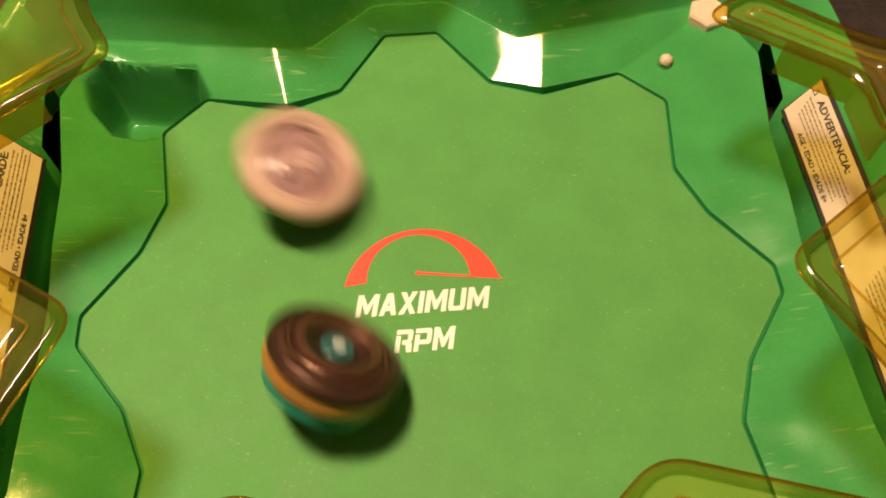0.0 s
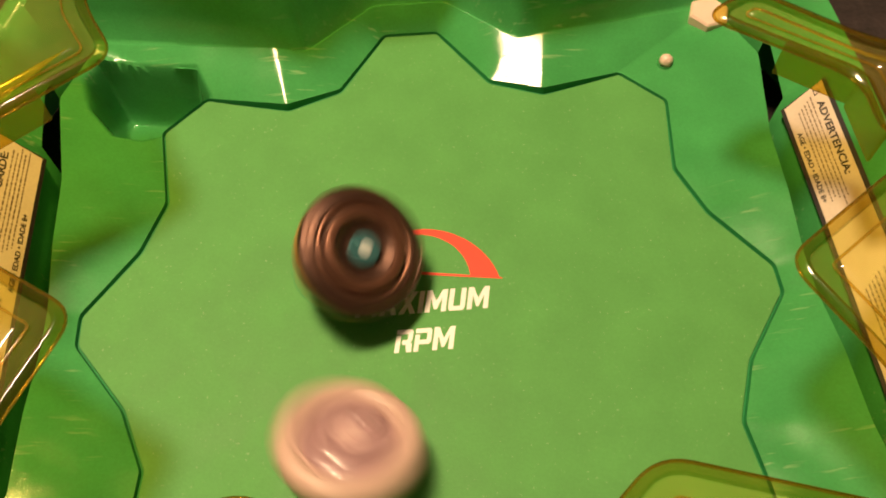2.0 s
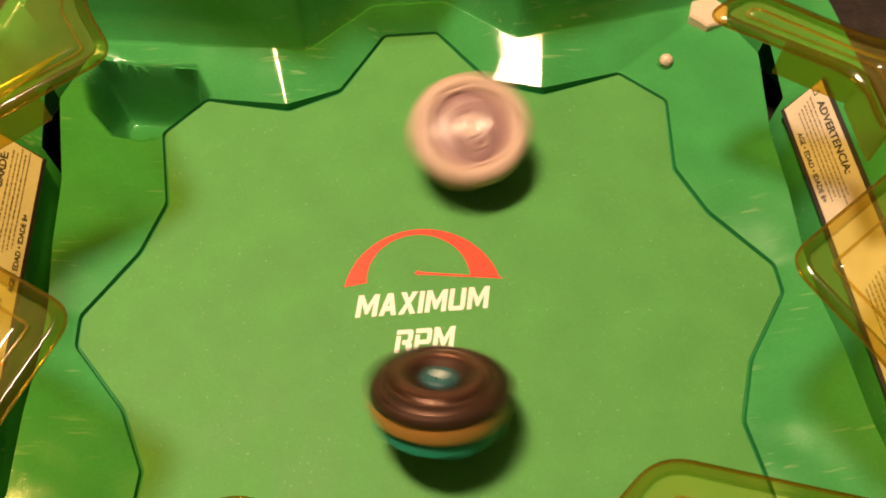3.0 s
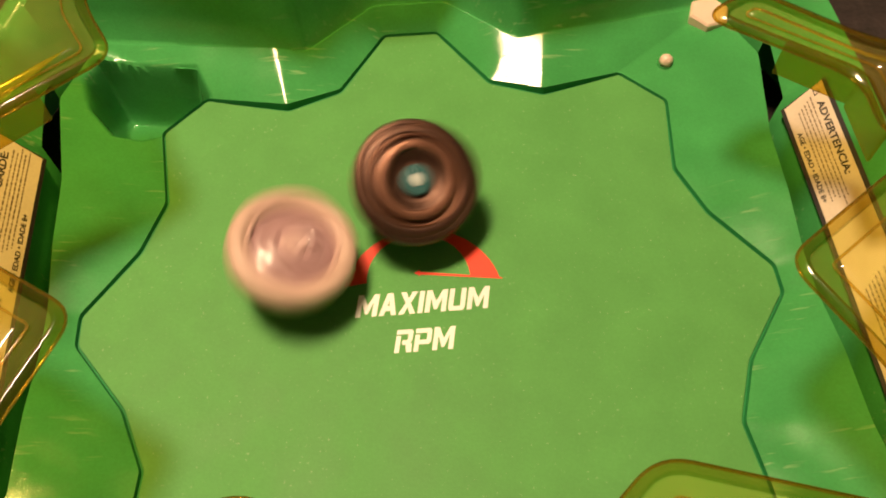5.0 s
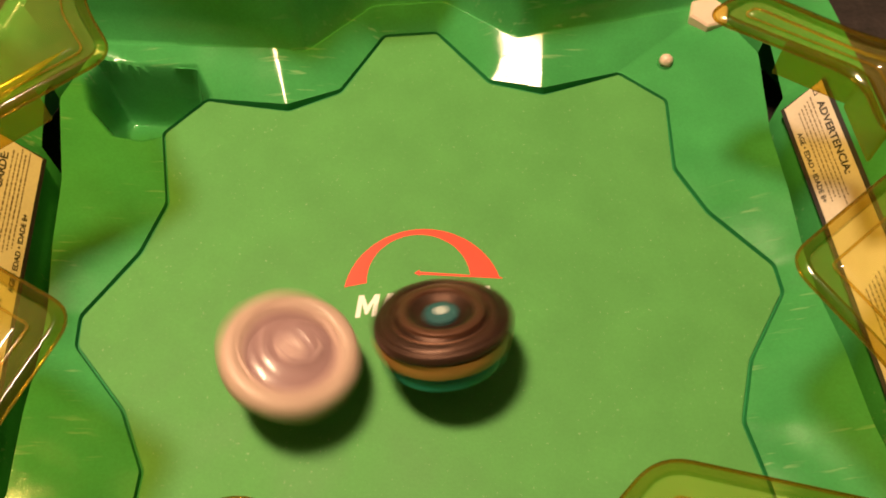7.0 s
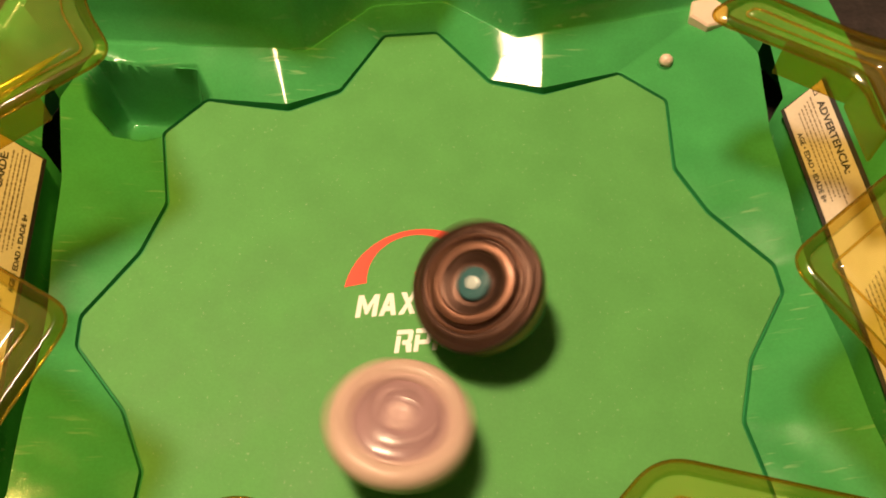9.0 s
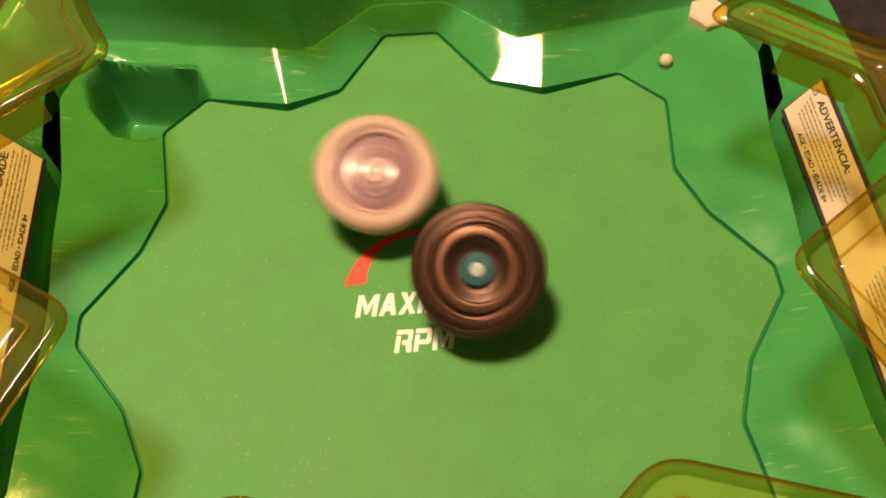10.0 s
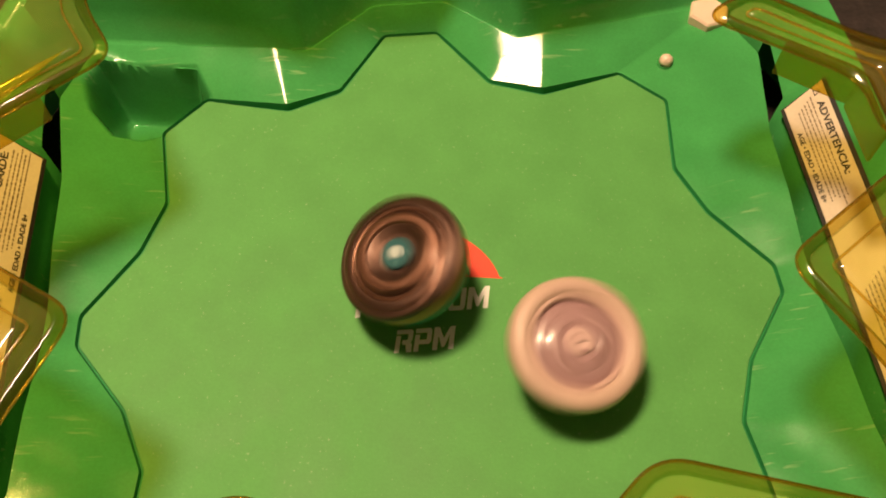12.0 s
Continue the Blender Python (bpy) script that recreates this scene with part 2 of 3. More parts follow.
def stadium():
    root = tagged(new("spinning_top_stadium"), "green plastic battle stadium with gear-shaped floor standing on dark carpet", "toy stadium")
    gear, base, channel, foot, mid, top, brim = (rounded(outline(ring), r * MM, 4) for ring, r in (
        (GEAR, 1.6), (BASE, 2.5), (CHANNEL, 2.5), (FOOT, 2.5), (MID, 4), (TOP, 5), (BRIM, 9)))
    counts = [max(2, math.ceil((b - a).length / (1.3 * MM))) for a, b in zip(base, base[1:] + base[:1])]
    gear, base, channel, foot, mid, top, brim = (refine(ring, counts) for ring in (gear, base, channel, foot, mid, top, brim))
    inner = inset(gear, 0.6 * MM)

    # playing floor: a shallow bowl
    bm = bmesh.new()
    rings = [loop_verts(bm, [p * s for p in inner], floor_z) for s in (0.08, 0.2, 0.32, 0.44, 0.56, 0.66, 0.76, 0.86, 0.94, 1.0)]
    for a, b in zip(rings, rings[1:]):
        strip(bm, a, b)
    bm.faces.new(rings[0])
    part("playing_floor", bm, FLOOR_GREEN, root, "satin green bowl floor with faint scuffs")

    # groove round the floor
    bm = bmesh.new()
    r0 = loop_verts(bm, inner, floor_z)
    r1 = loop_verts(bm, inset(gear, 0.3 * MM), -1.2 * MM)
    r2 = loop_verts(bm, inset(gear, -0.3 * MM), -1.2 * MM)
    r3 = loop_verts(bm, inset(gear, -0.75 * MM), None)
    strip(bm, r0, r1), strip(bm, r1, r2), strip(bm, r2, r3)
    part("groove", bm, GROOVE_GREEN, root, "dark green groove along the gear outline")

    # deck: from the lip of the groove up to the foot of the walls
    bm = bmesh.new()
    lip = inset(gear, -0.75 * MM)
    rings = []
    for k in range(41):
        t = k / 40
        ring = [a.lerp(b, t).to_2d().to_3d() + Vector((0, 0, a.z + (b.z - a.z) * t)) for a, b in zip(lip, base)]
        # one corner pocket sunk into the deck
        rings.append(loop_verts(bm, [p - Vector((0, 0, pocket_depth(p))) for p in ring], None))
    for a, b in zip(rings, rings[1:]):
        strip(bm, a, b)
    part("deck", bm, RIM_GREEN, root, "glossy green sloping deck with faceted ramps and a corner pocket", 60)

    # walls, flange, outer skirt and underside
    bm = bmesh.new()
    skirt = [Vector((p.x, p.y, -0.0339)) for p in inset(brim, -7 * MM)]
    lowered = [p - Vector((0, 0, 0.0025)) for p in inset(brim, -2.0 * MM)]
    rings = [loop_verts(bm, r, None) for r in (base, channel, foot, mid, top, brim, lowered, skirt)]
    for a, b in zip(rings, rings[1:]):
        strip(bm, a, b)
    # an opening beside each rear corner, through which the carpet shows
    opened = [f for f in bm.faces if abs(f.calc_center_median().x) > 0.1495 and 0.079 < f.calc_center_median().y < 0.112 and f.calc_center_median().z < 0.004 and abs(f.calc_center_median().x) < 0.161]
    bmesh.ops.delete(bm, geom=opened, context="FACES")
    part("side_wall", bm, RIM_GREEN, root, "glossy translucent green outer wall", 60)
    return root


def on_floor(bm, lift):
    for v in bm.verts:
        v.co.z = floor_z(v.co.x, v.co.y) + lift * MM


def crescent(parent):
    """The red gauge: a crescent between two circles, and its needle."""
    bm = bmesh.new()
    n = 48
    outer, inner_ = [], []
    for i in range(n + 1):
        t = i / n
        a = radians(167 - 156 * t)
        outer.append(bm.verts.new(((-4.0 + 30.6 * math.cos(a)) * MM, (4.8 + 30.6 * math.sin(a)) * MM, 0)))
        b = radians(180 - 180 * t)
        inner_.append(bm.verts.new(((-5.2 + 20.0 * math.cos(b)) * MM, (12.9 + 20.0 * math.sin(b)) * MM, 0)))
    for i in range(n):
        bm.faces.new((outer[i], outer[i + 1], inner_[i + 1], inner_[i]))
    on_floor(bm, 0.12)
    gauge = part("gauge_print", bm, RED, parent, "red printed gauge arc")
    bm = bmesh.new()
    pts = [(-6.8, 15.7), (-4.6, 17.0), (-4.4, 16.1), (27.0, 11.0), (27.0, 10.4), (-4.3, 14.9), (-4.6, 14.4)]
    vs = [bm.verts.new((x * MM, y * MM, 0)) for x, y in pts]
    for tri in ((0, 1, 2), (0, 2, 5), (0, 5, 6), (2, 3, 4), (2, 4, 5)):
        bm.faces.new([vs[i] for i in tri])
    on_floor(bm, 0.16)
    part("gauge_needle", bm, RED, gauge)


def lettering(name, body, size, mat, parent, m, shear=0.0, bold=0.0, spacing=1.0, width=0.0, label=""):
    """Flat letters laid out by the matrix m; width: the length that they fill."""
    cu = bpy.data.curves.new(name, "FONT")
    cu.body, cu.size, cu.shear, cu.offset, cu.space_character, cu.resolution_u = body, 1.0, shear, bold, spacing, 3
    tmp = new(name, cu)
    me = bpy.data.meshes.new_from_object(tmp.evaluated_get(bpy.context.evaluated_depsgraph_get()))
    bpy.data.objects.remove(tmp)
    bpy.data.curves.remove(cu)
    xs, ys = [v.co.x for v in me.vertices], [v.co.y for v in me.vertices]
    x0, y0 = min(xs), min(ys)
    kx = (width / (max(xs) - x0)) if width else size / (max(ys) - y0)
    ky = size / (max(ys) - y0)
    for v in me.vertices:
        v.co = m @ Vector(((v.co.x - x0) * kx, (v.co.y - y0) * ky, 0))
    me.materials.clear()
    me.materials.append(mat)
    ob = new(name, me)
    ob.parent = parent
    if label:
        tagged(ob, label)
    return ob


STROKE = 0.25
LETTERS = {  # width, then the pieces of each capital in a box one unit high
    "M": (1.06, [[(0, 0), (STROKE, 0), (STROKE, 0.62), (0.26, 1), (0, 1)], [(0.26, 1), (STROKE, 0.62), (0.46, 0.12), (0.60, 0.12), (0.53, 0.5)],
                 [(0.53, 0.5), (0.60, 0.12), (0.81, 0.62), (0.80, 1)], [(0.81, 0), (1.06, 0), (1.06, 1), (0.80, 1), (0.81, 0.62)]]),
    "A": (0.86, [[(0, 0), (0.25, 0), (0.31, 0.2), (0.38, 0.42), (0.43, 0.66), (0.43, 1), (0.28, 1)], [(0.86, 0), (0.58, 1), (0.43, 1), (0.43, 0.66), (0.48, 0.42), (0.55, 0.2), (0.61, 0)],
                 [(0.31, 0.2), (0.55, 0.2), (0.48, 0.42), (0.38, 0.42)]]),
    "X": (0.86, [[(0, 0), (0.28, 0), (0.43, 0.3), (0.43, 0.7), (0.30, 0.5)], [(0.86, 0), (0.56, 0.5), (0.43, 0.7), (0.43, 0.3), (0.58, 0)],
                 [(0, 1), (0.30, 0.5), (0.43, 0.7), (0.28, 1)], [(0.86, 1), (0.58, 1), (0.43, 0.7), (0.56, 0.5)]]),
    "I": (0.25, [[(0, 0), (0.25, 0), (0.25, 1), (0, 1)]]),
    "U": (0.84, [[(0, 0.12), (0.10, 0), (0.25, 0.2), (0.25, 1), (0, 1)], [(0.10, 0), (0.74, 0), (0.59, 0.2), (0.25, 0.2)], [(0.74, 0), (0.84, 0.12), (0.84, 1), (0.59, 1), (0.59, 0.2)]]),
    "P": (0.84, [[(0, 0), (0.24, 0), (0.24, 0.30), (0.24, 0.74), (0, 0.74)], [(0, 0.80), (0.60, 0.80), (0.74, 1), (0, 1)], [(0.74, 1), (0.60, 0.80), (0.60, 0.50), (0.74, 0.30), (0.84, 0.42), (0.84, 0.90)],
                 [(0.24, 0.30), (0.74, 0.30), (0.60, 0.50), (0.24, 0.50)]]),
    "R": (0.86, [[(0, 0), (0.24, 0), (0.24, 0.34), (0.24, 0.74), (0, 0.74)], [(0, 0.80), (0.60, 0.80), (0.74, 1), (0, 1)], [(0.74, 1), (0.60, 0.80), (0.60, 0.54), (0.74, 0.42), (0.84, 0.54), (0.84, 0.90)],
                 [(0.34, 0.34), (0.66, 0.34), (0.74, 0.42), (0.60, 0.54), (0.34, 0.54)], [(0.52, 0.34), (0.60, 0), (0.86, 0), (0.84, 0.36), (0.74, 0.42), (0.66, 0.34)]]),
}


def floor_lettering(body, x, y, width, height, parent):
    """Slanted stencil capitals printed on the bowl, each letter a mesh of its own."""
    total = sum(LETTERS[c][0] for c in body) + 0.10 * (len(body) - 1)
    lean = 0.20
    k = (width - lean * height) / total
    at = 0.0
    for c in body:
        bm = bmesh.new()
        for piece in LETTERS[c][1]:
            vs = [bm.verts.new(((x + (at + u) * k + lean * v * height) * MM, (y + v * height) * MM, 0)) for u, v in piece]
            bm.faces.new(vs)
        bmesh.ops.triangulate(bm, faces=bm.faces[:])
        on_floor(bm, 0.14)
        part("letter", bm, CREAM, parent)
        at += LETTERS[c][0] + 0.10


# ---- warning labels on the side walls ----
def warning_label(side, lines):
    """A cream label with a black edge stuck to the inner side wall; side: +1 or -1."""
    slope = math.atan2(12.4, 15.0)
    up = Vector((side * math.cos(slope), 0, math.sin(slope)))
    along = Vector((0, -side, 0))
    normal = along.cross(up)
    o = Vector((side * 151.0, 0.0, 10.6)) * MM + normal * 0.5 * MM
    frame_m = Matrix((along, up, normal)).transposed().to_4x4()
    frame_m.translation = o
    root = tagged(new("warning_label"), "cream paper warning label with black edge on green wall", "label", "warning labels")

    def sheet(name, pts, lift, mat):
        bm = bmesh.new()
        lo = [bm.verts.new(frame_m @ Vector((x * MM, y * MM, (lift - 0.15) * MM))) for x, y in pts]
        hi = [bm.verts.new(frame_m @ Vector((x * MM, y * MM, lift * MM))) for x, y in pts]
        strip(bm, lo, hi)
        bm.faces.new(hi)
        bm.faces.new(lo)
        return part(name, bm, mat, root)

    s = side
    a0 = -72.0
    sheet("label_edge", [(a0 - 0.4, -1.0), (62, -1.0), (62, 19.5), (a0 - 6.2, 19.5)] if s > 0 else [(-62, -1.0), (-a0 + 0.4, -1.0), (-a0 + 6.2, 19.5), (-62, 19.5)], 0.15, INK)
    sheet("label_paper", [(a0, 0.6), (60, 0.6), (60, 17.6), (a0 - 5.5, 17.6)] if s > 0 else [(-60, 0.6), (-a0, 0.6), (-a0 + 5.5, 17.6), (-60, 17.6)], 0.3, PAPER)
    for name, body, x, y, w, h in lines:
        lettering(name, body, h * MM, INK, root, frame_m @ Matrix.Translation((x * MM, y * MM, 0.4 * MM)), 0.0, 0.03, 1.0, w * MM)
    return root, frame_m


def text_bars(root, frame_m, x, ys, rnd):
    """Lines of unreadable small print: short bars."""
    for k, y in enumerate(ys):
        bm = bmesh.new()
        at, end = x + k * 1.2, x + rnd.uniform(46, 50)
        while at < end:
            w = rnd.uniform(0.5, 2.4)
            h = rnd.uniform(0.42, 0.62)
            vs = [bm.verts.new(frame_m @ Vector((u * MM, v * MM, 0.4 * MM))) for u, v in ((at, y), (at + w, y), (at + w, y + h), (at, y + h))]
            bm.faces.new(vs)
            at += w + rnd.uniform(0.35, 0.6)
        part("small_print", bm, FADED_INK, root)


def warning_triangle(root, frame_m, x, y):
    bm = bmesh.new()
    out = [(0, 0), (3.2, 0), (1.6, 2.8)]
    inn = [(0.6, 0.35), (2.6, 0.35), (1.6, 2.1)]
    a = [bm.verts.new(frame_m @ Vector(((x + u) * MM, (y + v) * MM, 0.4 * MM))) for u, v in out]
    b = [bm.verts.new(frame_m @ Vector(((x + u) * MM, (y + v) * MM, 0.4 * MM))) for u, v in inn]
    strip(bm, a, b)
    part("warning_triangle", bm, INK, root)


# ---- yellow guards ----
GUARD_Z = 76.0
GUARDS = {  # outline, distance of the inner ridge from the edge
    "back": ([(98.5, 65), (143, 32.6), (143, 8), (180, 8), (180, 40), (153, 50), (119, 77)], 8.2),
    "corner": ([(99.8, 64), (143, 32.6), (143, 8), (180, 8), (180, 122), (120, 122.7), (112.1, 87.4)], 8.5),
    "side": ([(99.3, -31.4), (115.7, -63.6), (124.5, -85.7), (180, -85.7), (180, 1), (143, -1.8)], 10.0),
    "front": ([(51.2, -83.9), (30, -102.4), (23, -149), (97, -169), (146, -149), (132.5, -109.5)], 10.0),
}
REAR_GUARDS = [  # outlines of the two panels behind the stadium
    ([(-160, 166), (-134, 150), (-114, 141), (-53, 121), (-35.5, 141), (8, 143), (12, 176), (-60, 196), (-150, 190)], 11.0),
    ([(22, 160), (40.7, 123), (93, 140), (118, 158), (120, 188), (60, 196), (22, 180)], 9.0),
]


def mirrored(points, flip):
    """The outline in metres, counter-clockwise, on either side of the stadium."""
    pts = [Vector((-x if flip else x, y, 0)) * MM for x, y in points]
    area = sum(a.x * b.y - b.x * a.y for a, b in zip(pts, pts[1:] + pts[:1]))
    return pts[::-1] if area < 0 else pts


def guard_panel(points, ridge, parent, flip, thick=0.8):
    """A clear panel with a rounded rim, a sloping band and a raised middle."""
    pts = mirrored(points, flip)
    bm = bmesh.new()
    w = min(thick, (ridge - 1.6) / 5.6)
    rim = [(0.4, -2.4), (0.0, -1.6), (0.1, -0.7), (0.5, -0.3), (2.6, 0.6), (3.2, 0.75), (3.8, 0.55), (4.4, 0.0), (4.8, -0.8), (5.0, -1.8)]
    levels = [(d * w, z) for d, z in rim] + [(ridge - 0.6, -2.0), (ridge - 0.1, -1.0), (ridge + 0.2, -0.6), (ridge + 1.9, 0.14), (ridge + 2.6, 0.3)]
    levels = [(d, z + GUARD_Z) for d, z in levels]
    rings = [loop_verts(bm, rounded(inset(pts, d * MM), max(1.2, 9 - d * 0.75) * MM, 6), z * MM) for d, z in levels]
    for k, (a, b) in enumerate(zip(rings, rings[1:])):
        strip(bm, a, b, 1 if k < 9 else 0)
    top_face = bm.faces.new(rings[-1])
    bmesh.ops.triangulate(bm, faces=[top_face])
    # added tubes draw the light lines of the rim and the ridge
    edge_line(pts, 0.4, GUARD_Z - 1.8, 0.5, parent)
    edge_line(pts, ridge - 0.2, GUARD_Z - 1.2, 0.45, parent)
    return part("guard_panel", bm, [DEEP_YELLOW if ridge < 8 else YELLOW, RIM_SHADE_AMBER], parent, "", 50)


def edge_line(points, d, z, radius, parent):
    """A tube added for a guard's refracted light line, d millimetres inside its outline."""
    path = rounded(inset(points, d * MM), max(1.2, 9 - d * 0.75) * MM, 6)
    bm = bmesh.new()
    rings = []
    for i, p in enumerate(path):
        u = (path[(i + 1) % len(path)] - path[i - 1]).normalized()
        side = Vector((-u.y, u.x, 0))
        rings.append([bm.verts.new(p + side * (radius * MM * math.cos(a)) + Vector((0, 0, (z + radius * math.sin(a)) * MM))) for a in (k * math.pi / 4 for k in range(8))])
    for a, b in zip(rings, rings[1:] + rings[:1]):
        strip(bm, a, b)
    part("edge_line_tube", bm, EDGE_LINE, parent, "amber tube added for the refracted light line along the edge", 70)


def upright(a, b, z0, z1, parent, flip, name):
    """A thin clear wall standing between two points of the plan."""
    p, q = (Vector((-v[0] if flip else v[0], v[1], 0)) * MM for v in (a, b))
    side = Vector((0, 0, 1)).cross((q - p).normalized()) * 0.7 * MM
    bm = bmesh.new()
    lo = [bm.verts.new((v.x, v.y, z0 * MM)) for v in (p + side, q + side, q - side, p - side)]
    hi = [bm.verts.new((v.x, v.y, z1 * MM)) for v in (p + side, q + side, q - side, p - side)]
    strip(bm, lo, hi)
    bm.faces.new(lo)
    bm.faces.new(hi)
    bmesh.ops.bevel(bm, geom=bm.edges[:], offset=0.3 * MM, segments=2, affect="EDGES")
    part(name, bm, PALE_YELLOW, parent)


def guard_ring():
    root = tagged(new("guard_ring"), "clear yellow plastic guard panels fixed on the stadium flange", "guard")
    root.location.x = -1.05 * MM
    for flip in (False, True):
        for key, (points, ridge) in GUARDS.items():
            if key != ("back" if flip else "corner"):
                guard_panel(points, ridge, root, flip)
        upright((123.5, 50), (144.5, 34), 61, 75.2, root, flip, "skirt")
        upright((144.5, 33.5), (144.5, 10), 60, 75.2, root, flip, "skirt")
        upright((176, 10), (176, 36), 30, 75.2, root, flip, "support")
        upright((176, -80), (176, -4), 30, 75.2, root, flip, "support")
        upright((140, -140), (98, -160), 45, 75.2, root, flip, "support")
    for points, ridge in REAR_GUARDS:
        # wider darkened rims here, to deepen the edges of the cast shadows
        guard_panel(points, ridge, root, False, 1.5)
    upright((-146, 184), (-64, 191), 20, 75.2, root, False, "support")
    upright((116, 184), (62, 191), 20, 75.2, root, False, "support")
    return root


# ---- pegs ----
def deck_peg():
    bm = bmesh.new()
    bmesh.ops.create_uvsphere(bm, u_segments=20, v_segments=12, radius=3.0 * MM)
    bmesh.ops.translate(bm, verts=bm.verts, vec=(111 * MM, 109 * MM, 4.8 * MM))
    peg = tagged(part("ball_peg", bm, PEG), "small ivory ball peg set in the green deck", "peg")
    bm = lathe([(3.7, -2.0), (3.7, 0.0), (3.5, 0.4), (3.3, 0.3), (3.0, -0.6)], 32)
    bmesh.ops.translate(bm, verts=bm.verts, vec=(111 * MM, 109 * MM, 3.4 * MM))
    part("socket", bm, RIM_GREEN, peg, "green moulded socket")
    return peg


def deck_hexagon():
    bm = bmesh.new()
    lo, hi, cap = [], [], []
    for i in range(6):
        a = radians(60 * i + 12)
        c, s = math.cos(a), math.sin(a)
        lo.append(bm.verts.new(((134.5 + 9.5 * c) * MM, (131.5 + 9.5 * s) * MM, 5.5 * MM)))
        hi.append(bm.verts.new(((134.5 + 9.5 * c) * MM, (131.5 + 9.5 * s) * MM, 9.9 * MM)))
        cap.append(bm.verts.new(((134.5 + 8.5 * c) * MM, (131.5 + 8.5 * s) * MM, 10.9 * MM)))
    strip(bm, lo, hi), strip(bm, hi, cap)
    bm.faces.new(cap)
    bm.faces.new(lo)
    return tagged(part("hexagon_knob", bm, PEG, None, "", 20), "ivory plastic hexagonal knob on the green deck", "knob")


# ---- the two tops ----
def dark_top():
    root = tagged(new("dark_spinning_top"), "smoky brown spinning top with amber and teal layers", "spinning top")
    part("driver", lathe([(1.5, 0), (2.6, 0.5), (3.6, 3.0), (8.5, 6.0), (13.2, 9.4), (15.8, 12.4), (16.2, 14.4)], 40), BLACK, root, "black pointed driver tip")
    part("disc", lathe([(13.0, 12.6), (19.6, 13.2), (21.2, 14.6), (21.4, 17.4), (20.6, 18.8), (14, 19.2)], 60, 6, 0.02), TEAL, root, "teal weight disc")
    part("lower_layer", lathe([(14, 18.8), (21.4, 19.2), (23.0, 20.6), (23.7, 23.6), (23.4, 26.2), (16, 26.6)], 72, 9, 0.012), ORANGE, root, "amber lower layer")
    layer = part("upper_layer", lathe([(15, 26.2), (23.2, 26.4), (24.1, 27.4), (24.1, 28.8), (23.4, 29.9), (21.9, 30.5), (21.6, 30.3), (21.2, 30.8), (19.2, 31.5), (18.3, 31.4), (17.3, 30.2),
                                       (16.2, 30.4), (15.0, 31.9), (13.0, 32.5), (10.5, 31.8), (8.6, 30.4), (7.2, 30.0), (6.2, 30.0)], 96, 3, 0.02), BROWN, root, "dark brown ridged upper layer")
    part("ring", lathe([(15.4, 29.0), (15.4, 31.8), (15.0, 32.8), (13.6, 33.4), (12.0, 33.1), (11.4, 32.4), (11.0, 31.0), (10.8, 29.0)], 64, 2, 0.02), COPPER, layer, "coppery ring")
    part("ring", lathe([(18.1, 29.0), (18.1, 30.4), (18.0, 31.2), (17.3, 31.5), (16.7, 31.2), (16.5, 30.4), (16.4, 29.0)], 72), COPPER, layer, "coppery ring")
    chip = part("centre_chip", lathe([(6.1, 29.6), (6.1, 31.2), (5.5, 31.9), (2.4, 32.2)], 40), BLUE, root, "blue centre chip")
    part("chip_dot", lathe([(2.5, 31.9), (2.4, 32.4), (1.6, 32.6)], 28), WHITE, chip, "white dot")
    for i in range(6):
        bm = bmesh.new()
        bmesh.ops.create_cube(bm, size=1.0)
        bmesh.ops.bevel(bm, geom=bm.edges[:], offset=0.12, segments=2, affect="EDGES")
        bmesh.ops.transform(bm, matrix=pose(0, 0, 0, 0, 0, 60 * i + 8) @ pose(20.3 * MM, 0, 30.9 * MM, 0, 22, 12) @ Matrix.Diagonal((3.4 * MM, 6.0 * MM, 1.6 * MM, 1)), verts=bm.verts)
        part("blade", bm, COPPER if i % 2 else BROWN, layer)
    return root


